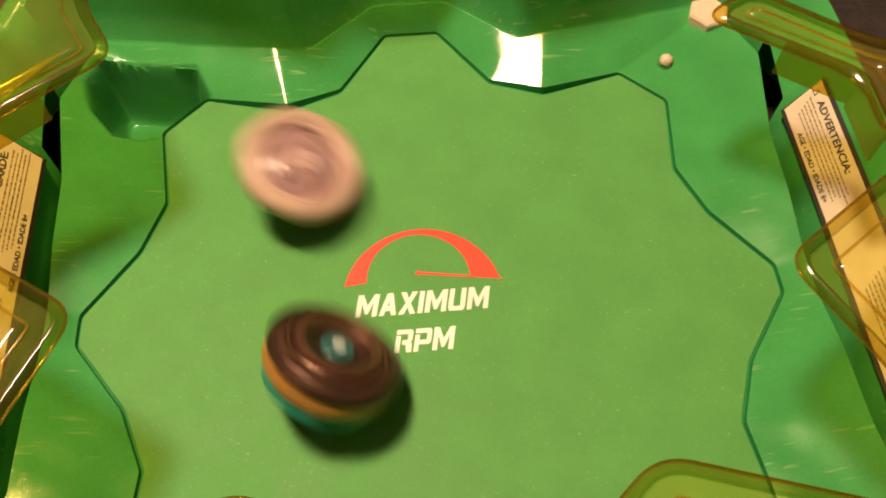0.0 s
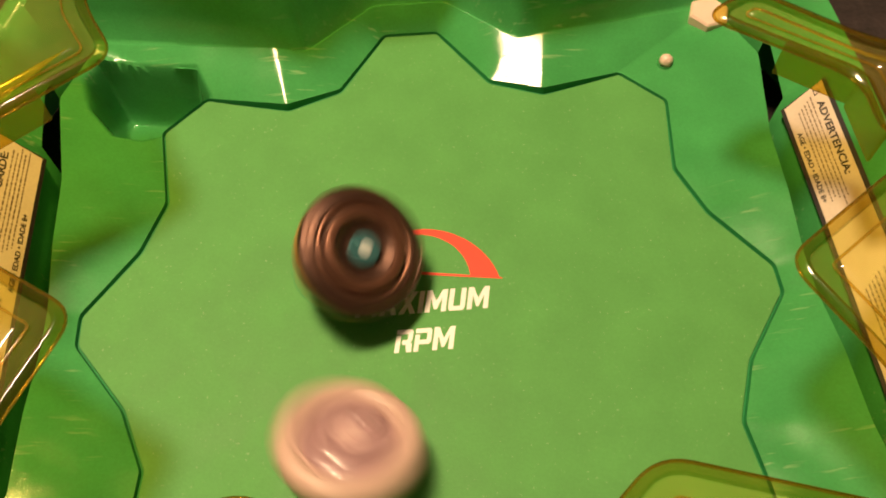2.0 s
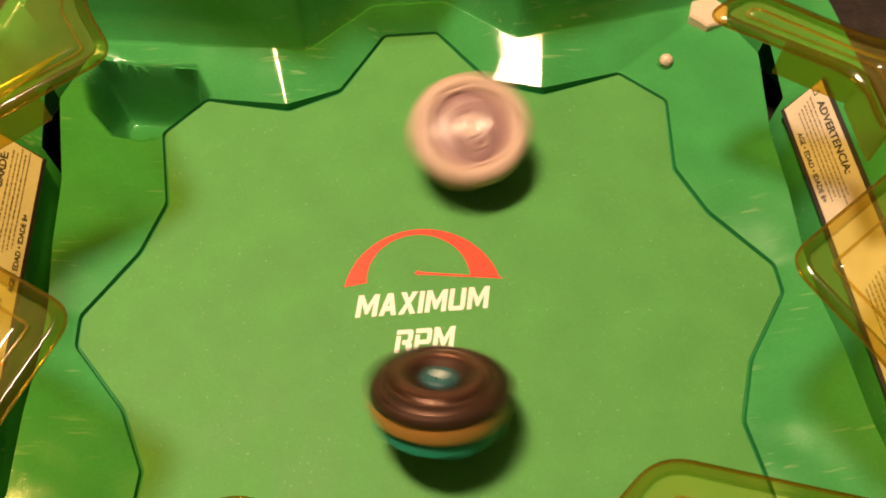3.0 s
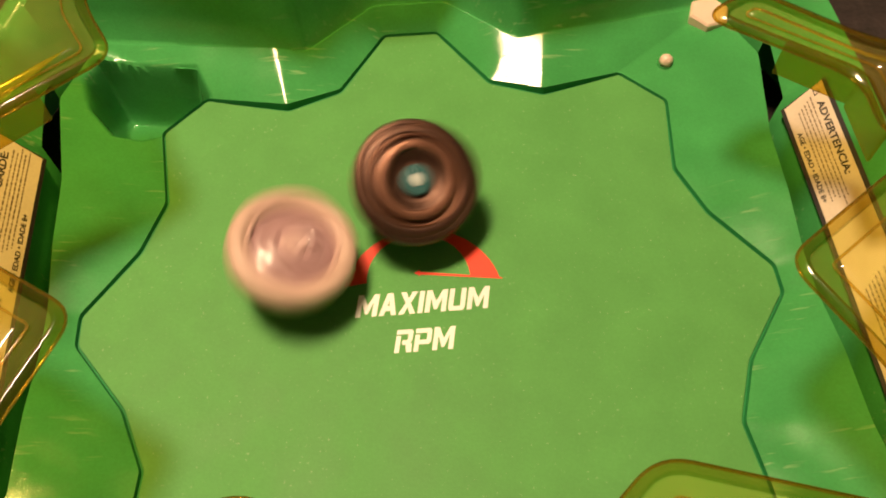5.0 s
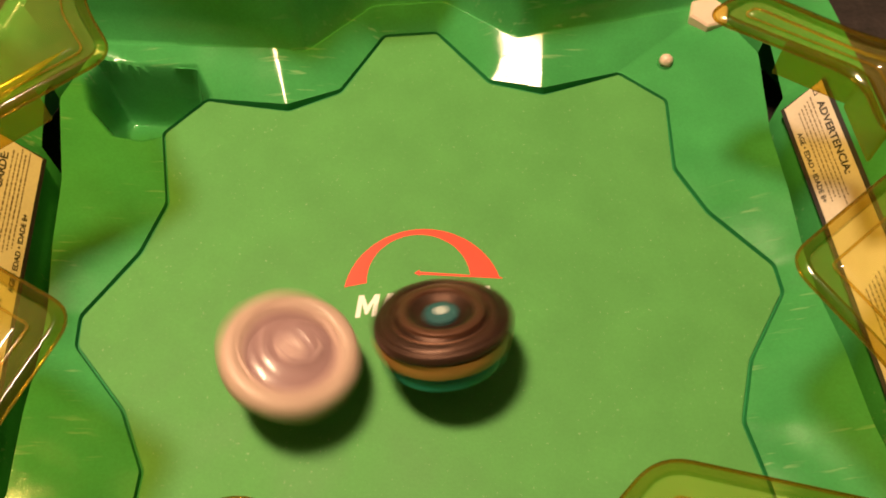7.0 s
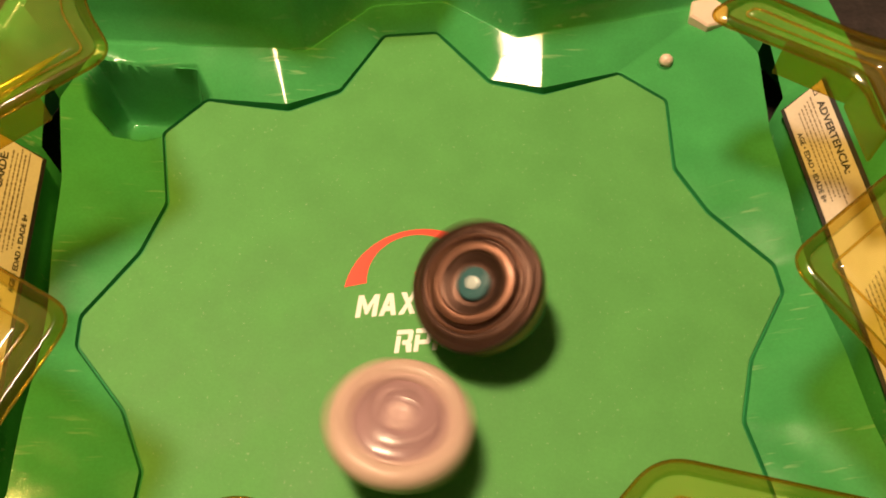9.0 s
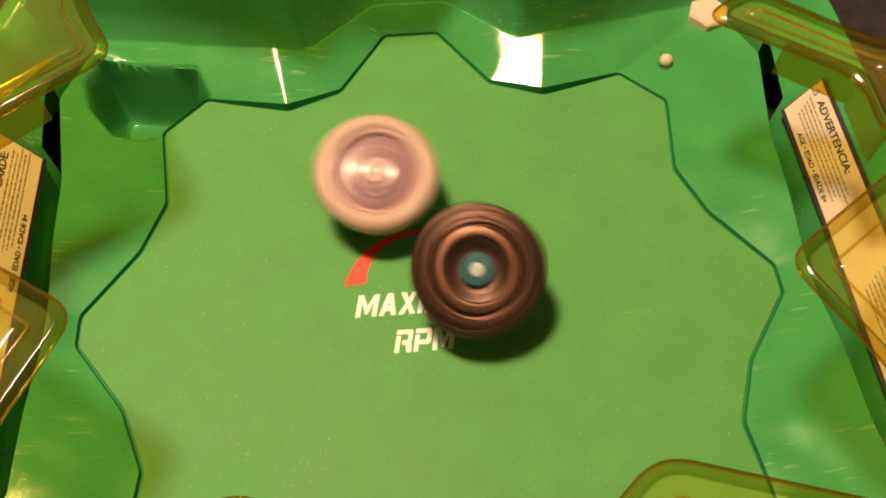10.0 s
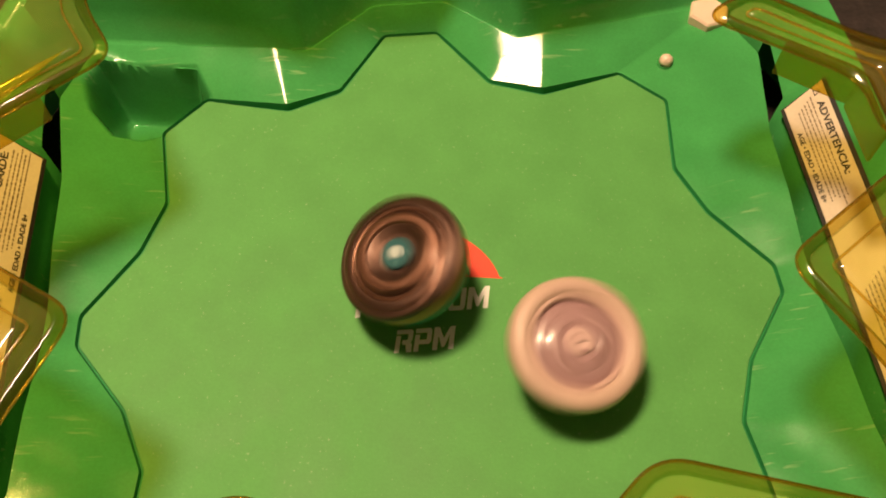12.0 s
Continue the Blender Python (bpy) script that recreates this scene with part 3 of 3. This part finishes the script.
def pale_top():
    root = tagged(new("pale_spinning_top"), "blush and sand coloured spinning top, spinning on the green floor", "spinning top")
    part("driver", lathe([(1.5, 0), (2.8, 0.5), (3.6, 3.0), (7.0, 5.4), (12.0, 9.2), (13.2, 11.0), (13.2, 13.2)], 40), BLACK, root, "dark driver tip")
    part("disc", lathe([(11.5, 12.4), (17.8, 12.8), (18.8, 13.8), (18.8, 16.6), (17.8, 17.8), (13, 18.0)], 60, 6, 0.03), MAUVE, root, "mauve weight disc")
    layer = part("layer", lathe([(14, 17.4), (21.4, 17.8), (23.4, 19.4), (23.9, 22.6), (23.3, 25.0), (21.8, 26.5), (19.8, 27.0), (18.0, 26.6), (17.0, 25.6), (16.6, 21.5)], 96, 5, 0.012), SAND, root, "sand coloured outer layer")
    part("ring", lathe([(17.4, 22.6), (17.4, 25.2), (16.9, 26.0), (16.2, 26.1), (15.6, 25.7), (15.2, 24.8), (14.8, 22.5)], 72, 3, 0.012), BLUSH, layer, "blush ring")
    cap = part("cap", lathe([(15.4, 21.8), (15.4, 23.4), (14.8, 24.2), (13.4, 24.8), (11.6, 25.3), (11.0, 25.3), (10.6, 25.6), (8.4, 26.1), (7.2, 26.3), (6.8, 26.1), (4.6, 26.1)], 72, 2, 0.02), MAUVE, root, "mauve domed cap")
    chip = part("centre_chip", lathe([(5.2, 25.4), (5.1, 26.4), (4.6, 26.9), (3.2, 27.1), (2.6, 26.8)], 40, 2, 0.05), PINK_WHITE, root, "pale pink centre knob")
    bm = bmesh.new()
    bmesh.ops.create_cube(bm, size=1.0)
    bmesh.ops.bevel(bm, geom=bm.edges[:], offset=0.15, segments=2, affect="EDGES")
    bmesh.ops.transform(bm, matrix=pose(0.5 * MM, 0.4 * MM, 27.0 * MM) @ Matrix.Diagonal((4.8 * MM, 1.5 * MM, 1.2 * MM, 1)), verts=bm.verts)
    part("chip_bar", bm, PINK_WHITE, chip)
    bm = bmesh.new()
    bmesh.ops.create_cube(bm, size=1.0)
    bmesh.ops.transform(bm, matrix=pose(0.8 * MM, -3.6 * MM, 26.8 * MM) @ Matrix.Diagonal((3.6 * MM, 0.7 * MM, 0.9 * MM, 1)), verts=bm.verts)
    part("notch", bm, MAUVE, chip, "dark notch")
    for i in range(5):
        bm = bmesh.new()
        bmesh.ops.create_cube(bm, size=1.0)
        bmesh.ops.bevel(bm, geom=bm.edges[:], offset=0.25, segments=3, affect="EDGES")
        bmesh.ops.transform(bm, matrix=pose(0, 0, 0, 0, 0, 72 * i) @ pose(20.2 * MM, 0, 26.4 * MM, 0, 20, 14) @ Matrix.Diagonal((4.0 * MM, 8.0 * MM, 1.6 * MM, 1)), verts=bm.verts)
        part("blade", bm, BLUSH if i % 2 else SAND, layer)
    for i in range(2):
        bm = bmesh.new()
        bmesh.ops.create_cube(bm, size=1.0)
        bmesh.ops.bevel(bm, geom=bm.edges[:], offset=0.2, segments=2, affect="EDGES")
        bmesh.ops.transform(bm, matrix=pose(0, 0, 0, 0, 0, 180 * i + 30) @ pose(9.6 * MM, 0, 25.9 * MM, 0, 14, 0) @ Matrix.Diagonal((1.1 * MM, 5.5 * MM, 0.7 * MM, 1)), verts=bm.verts)
        part("rib", bm, PINK_WHITE, cap)
    return root


# ---- the room ----
def room():
    def slab(name, lo, hi, mat):
        bm = bmesh.new()
        bmesh.ops.create_cube(bm, size=1.0)
        c, d = (Vector(lo) + Vector(hi)) / 2, Vector(hi) - Vector(lo)
        bmesh.ops.transform(bm, matrix=Matrix.Translation(c) @ Matrix.Diagonal((*d, 1)), verts=bm.verts)
        return tagged(part(name, bm, mat), kind="structure")

    g, h = GROUND_Z, 2.4
    tagged(slab("floor", (-2.1, -2.1, g - 0.05), (2.1, 2.1, g), CARPET), "dark brown speckled carpet under the stadium", "floor")
    tagged(slab("ceiling", (-2.1, -2.1, h), (2.1, 2.1, h + 0.05), WALL_PAINT), "plain warm ceiling", "ceiling")
    for name, lo, hi in (("wall_north", (-2.1, 2.1, g), (2.1, 2.2, h)), ("wall_south", (-2.1, -2.2, g), (2.1, -2.1, h)),
                         ("wall_east", (2.1, -2.1, g), (2.2, 2.1, h)), ("wall_west", (-2.2, -2.1, g), (-2.1, 2.1, h))):
        tagged(slab(name, lo, hi, WALL_PAINT), "plain warm painted wall", "wall")
    lamp = tagged(new("pendant_lamp"), "round warm glowing pendant lamp on a dark cord", "lamp")
    lamp.location = LAMP_AT
    part("shade", lathe([(40, 0), (75, 10), (94, 32), (98, 60), (80, 84), (14, 92)], 48), LAMP_GLASS, lamp, "warm glowing glass shade")
    part("cord", lathe([(13, 91), (11, 112), (3, 116), (3, (h - LAMP_AT.z) / MM)], 16), BLACK, lamp, "dark cord")
    return lamp


arena = stadium()
crescent(arena)
floor_lettering("MAXIMUM", -30.2, -1.6, 52.0, 9.3, arena)
floor_lettering("RPM", -16.4, -17.2, 23.6, 9.2, arena)
guard_ring()
rnd = random.Random(5)
label_a, at_a = warning_label(1, [("lettering", "ADVERTENCIA:", -68.5, 12.8, 36, 2.9), ("lettering", "AGE \u2022 EDAD \u2022 IDADE 8+", -58.5, 1.8, 34, 2.0)])
text_bars(label_a, at_a, -72, (11.0, 9.5, 8.0, 6.5, 5.0), rnd)
warning_triangle(label_a, at_a, -74.5, 13.0)
label_b, at_b = warning_label(-1, [("lettering", "GARDE:", 53, 12.8, 17, 2.9), ("lettering", "AGE \u2022 EDAD \u2022 IDADE 8+", 11, 1.8, 34, 2.0)])
text_bars(label_a, at_a, 8, (13.2, 11.0, 9.5, 8.0, 6.5, 5.0), rnd)
text_bars(label_b, at_b, -40, (13.2, 11.0, 9.5, 8.0, 6.5, 5.0), rnd)
text_bars(label_b, at_b, 24, (11.0, 9.5, 8.0, 6.5, 5.0), rnd)
deck_peg()
deck_hexagon()
room()
brown_top, blush_top = dark_top(), pale_top()

DARK_ROWS = [  # seconds, tip x and y in millimetres, lean towards x and y in degrees
    (0, -48, -38, 29, 28), (0.1, -47, -14, 30, 9), (0.2, -44, 9, 31, -6), (0.3, -38, 27, 29, -16),
    (0.4, -28, 45, 25, -22), (0.5, -12, 57, 21, -29), (0.6, 9, 58, 7, -32), (0.7, 32, 56, -14, -31),
    (0.8, 25, 39, -24, -28), (0.9, 19, 17, -26, -21), (1, 19, -5, -27, -9), (1.1, 18, -29, -25, 6),
    (1.2, 9, -51, -18, 21), (1.3, -5, -65, -8, 33), (1.4, -25.5, -65, 3, 37), (1.5, -42, -59.5, 13, 37),
    (1.6, -52.5, -49.5, 22, 31), (1.7, -58, -32, 28, 19), (1.8, -57, -13, 31, 5), (1.9, -48, 5, 29, -8),
    (2, -37, 20, 26, -18), (2.1, -20, 29, 16, -23), (2.2, 3, 31, -1, -24), (2.3, 25, 29, -18, -25),
    (2.4, 43, 21, -29, -21), (2.5, 52, 5, -34, -11), (2.6, 55, -13, -35, 2), (2.7, 49, -32, -31, 17),
    (2.8, 33, -49, -22, 28), (2.9, 16, -57, -9, 35), (3, -3, -57, 4, 37), (3.1, -22, -49, 17, 33),
    (3.2, -34, -36, 26, 21), (3.35, -38, -9, 28, 3), (3.5, -30, 17, 23, -15), (3.65, -9, 33, 9, -24),
    (3.8, 17, 33, -12, -24), (3.95, 38, 18, -26, -14), (4.1, 41, -6, -27, 4), (4.25, 26, -28, -17, 22),
    (4.4, 1, -33, 1, 28), (4.55, -21, -18, 17, 20), (4.7, -28, 11, 23, 2), (4.8, -25, 31, 21, -11),
    (4.9, -19, 42, 15, -18), (5, -7, 52, 7, -25), (5.1, 13, 55, -3, -30), (5.2, 29, 48, -14, -27),
    (5.3, 41, 35, -24, -22), (5.4, 45, 18, -29, -11), (5.5, 41, -1, -27, 7), (5.6, 29, -17, -18, 20),
    (5.7, 13, -25, -7, 29), (5.8, -3, -25, 4, 31), (5.9, -14, -20, 14, 26), (6, -24, -9, 21, 14),
    (6.1, -28, 6, 22, 0), (6.2, -24, 20, 20, -12), (6.3, -14, 29, 14, -20), (6.4, -1, 32, 5, -25),
    (6.5, 13, 30, -6, -27), (6.6, 26, 21, -19, -21), (6.7, 30, 3, -25, -7), (6.8, 27, -13, -22, 9),
    (6.9, 15, -26, -14, 22), (7, 2, -31, -2, 29), (7.1, -11, -31, 9, 29), (7.2, -23, -22, 18, 19),
    (7.35, -28, 0, 21, 0), (7.5, -18, 20, 14, -16), (7.65, 4, 26, -2, -22), (7.8, 25, 14, -18, -15),
    (7.95, 30, -9, -22, 3), (8.1, 17, -29, -13, 20), (8.25, -2, -35, 3, 26), (8.4, -20, -25, 16, 19),
    (8.55, -25, -7, 20, 1), (8.7, -12, 10, 13, -16), (8.8, 4, 16, -2, -24), (8.9, 18, 10, -15, -21),
    (9, 25, -1, -23, -10), (9.1, 25, -16, -24, 4), (9.2, 18, -28, -17, 18), (9.3, 6, -35, -6, 26),
    (9.4, -2, -34, 4, 24), (9.5, -11, -26, 11, 15), (9.6, -14, -12, 14, 3), (9.7, -8, -4, 9, -9), (9.8, 1, 6, 1, -18),
    (9.9, 10, 13, -3, -26), (10, 19, 13, -8, -26), (10.1, 29, -0, -15, -15), (10.2, 33, -17, -18, 1),
    (10.3, 27, -43, -15, 17), (10.4, 15, -52, -8, 27), (10.5, 6, -49, 5, 29), (10.6, -3, -43, 18, 21),
    (10.7, -19, -34, 24, 7), (10.8, -20, -21, 22, -6), (10.9, -13, -15, 16, -14), (11, -3, -10, 9, -20),
    (11.1, -5, -4, 1, -21), (11.2, -4, -6, -4, -13), (11.3, -10, -11, -4, 22), (11.4, -32, 7, 11, 30),
    (11.5, -42, 20, 26, 16), (11.6, -42, 29, 35, -9), (11.7, -33, 27, 24, -24), (11.8, -5, 13, -13, -20),
    (11.9, -6, 21, -2, -29), (12, 0, 10, -24, -3),
]
PALE_ROWS = [  # seconds, tip x and y in millimetres, lean towards x and y in degrees
    (0, -56, 58, 23, -9), (0.1, -22, 42, 13, -10), (0.2, 17, 35, -0, -11), (0.3, 53, 39, -10, -12),
    (0.4, 81, 53, -14, -17), (0.5, 103, 66, -16, -21), (0.6, 95, 72, -16, -20), (0.7, 84, 64, -15, -18),
    (0.8, 100, 47, -17, -15), (0.9, 112, 21, -21, -10), (1, 121, -4, -24, -5), (1.1, 108, -21, -25, -2),
    (1.2, 80, -33, -24, 2), (1.3, 50, -50, -20, 6), (1.4, 32, -70, -11, 11), (1.5, 16, -89, -3, 17),
    (1.6, 4, -101, 0, 22), (1.7, -5, -105, 2, 25), (1.8, -10, -99, 3, 26), (1.9, -16, -85, 5, 25),
    (2, -35, -64, 8, 20), (2.1, -57, -39, 12, 15), (2.2, -77, -16, 15, 11), (2.3, -95, 6, 17, 8),
    (2.4, -109, 22, 20, 5), (2.5, -104, 28, 21, 4), (2.6, -87, 33, 18, 1), (2.7, -61, 40, 14, -3),
    (2.8, -34, 51, 10, -8), (2.9, -6, 62, 4, -12), (3, 20, 72, -2, -16), (3.1, 41, 82, -7, -19),
    (3.2, 58, 86, -10, -21), (3.35, 78, 75, -14, -19), (3.5, 97, 49, -19, -15), (3.65, 106, 19, -22, -9),
    (3.8, 102, -13, -23, -2), (3.95, 81, -43, -19, 5), (4.1, 50, -63, -12, 10), (4.25, 16, -73, -3, 14),
    (4.4, -16, -70, 4, 16), (4.55, -43, -58, 9, 14), (4.7, -60, -43, 12, 11), (4.8, -67, -31, 13, 8),
    (4.9, -63, -9, 15, 3), (5, -56, 18, 15, -2), (5.1, -52, 42, 15, -7), (5.2, -46, 61, 13, -11),
    (5.3, -34, 76, 10, -14), (5.4, -20, 85, 5, -17), (5.5, -1, 83, -0, -17), (5.6, 18, 71, -5, -16),
    (5.7, 35, 53, -9, -15), (5.8, 50, 35, -13, -12), (5.9, 61, 16, -15, -9), (6, 67, -5, -15, -5),
    (6.1, 67, -25, -14, -1), (6.2, 64, -43, -11, 3), (6.3, 55, -58, -9, 7), (6.4, 41, -67, -7, 13),
    (6.5, 24, -72, -3, 17), (6.6, 4, -71, 1, 18), (6.7, -14, -64, 5, 16), (6.8, -31, -55, 8, 13),
    (6.9, -45, -43, 10, 10), (7, -56, -27, 13, 7), (7.1, -63, -11, 15, 4), (7.2, -68, 7, 15, 1),
    (7.35, -66, 33, 15, -3), (7.5, -54, 54, 13, -9), (7.65, -32, 68, 8, -12), (7.8, -5, 67, 1, -14),
    (7.95, 22, 53, -6, -14), (8.1, 43, 29, -11, -11), (8.25, 55, -1, -13, -6), (8.4, 57, -28, -12, -0),
    (8.55, 48, -49, -9, 5), (8.7, 30, -60, -5, 9), (8.8, 18, -61, -2, 11), (8.9, -0, -60, 1, 12),
    (9, -17, -56, 4, 12), (9.1, -32, -49, 7, 11), (9.2, -44, -38, 10, 9), (9.3, -52, -25, 12, 7),
    (9.4, -59, -11, 14, 4), (9.5, -61, 5, 15, 1), (9.6, -57, 18, 15, -3), (9.7, -55, 35, 15, -7),
    (9.8, -49, 49, 13, -11), (9.9, -37, 56, 9, -14), (10, -20, 54, 4, -16), (10.1, -2, 49, -1, -17),
    (10.2, 14, 38, -6, -16), (10.3, 30, 35, -10, -15), (10.4, 43, 25, -13, -14), (10.5, 50, 12, -14, -11),
    (10.6, 52, -5, -14, -7), (10.7, 65, -16, -13, -3), (10.8, 72, -20, -11, 1), (10.9, 69, -24, -10, 3),
    (11, 57, -26, -9, 5), (11.1, 56, -32, -9, 6), (11.2, 48, -34, -8, 6), (11.3, 57, -55, -15, 7),
    (11.4, 60, -68, -21, 19), (11.5, 48, -70, -5, 23), (11.6, 34, -63, 6, 22), (11.7, 23, -49, 22, 11),
    (11.8, 17, -30, 27, -9), (11.9, 29, -27, 20, -13), (12, 43, -25, 8, -10),
]


def spun(rows, turn):
    """Rows for walk() at every thirtieth of a second: the tip glides over the bowl, the axis leans, the body spins."""
    ts = [r[0] for r in rows]
    out = []
    for k in range(12 * FPS + 1):
        t = k / FPS
        i = max(j for j in range(len(ts)) if ts[j] <= t + 1e-9)
        i = min(i, len(rows) - 2)
        p0, p1, p2, p3 = rows[max(i - 1, 0)], rows[i], rows[i + 1], rows[min(i + 2, len(rows) - 1)]
        h = p2[0] - p1[0]
        u = (t - p1[0]) / h
        vals = []
        for c in range(1, 5):
            m1 = (p2[c] - p0[c]) / max(p2[0] - p0[0], 1e-6) * h
            m2 = (p3[c] - p1[c]) / max(p3[0] - p1[0], 1e-6) * h
            vals.append((2 * u ** 3 - 3 * u * u + 1) * p1[c] + (u ** 3 - 2 * u * u + u) * m1 + (3 * u * u - 2 * u ** 3) * p2[c] + (u ** 3 - u * u) * m2)
        x, y = vals[0] * MM, vals[1] * MM
        axis = Vector((math.tan(radians(vals[2])), math.tan(radians(vals[3])), 1)).normalized()
        lean = Vector((0, 0, 1)).rotation_difference(axis).to_matrix().to_4x4()
        sine = math.sqrt(max(0.0, 1 - axis.z * axis.z))
        lift = max(1.5 * sine, 19.8 * sine - 15.0 * axis.z) * MM
        out.append((t, Matrix.Translation((x, y, floor_z(x, y) + lift)) @ lean @ pose(0, 0, 0, 0, 0, turn * k)))
    return out


def motions():
    walk(brown_top, spun(DARK_ROWS, 76))
    walk(blush_top, spun(PALE_ROWS, -79))


motions()
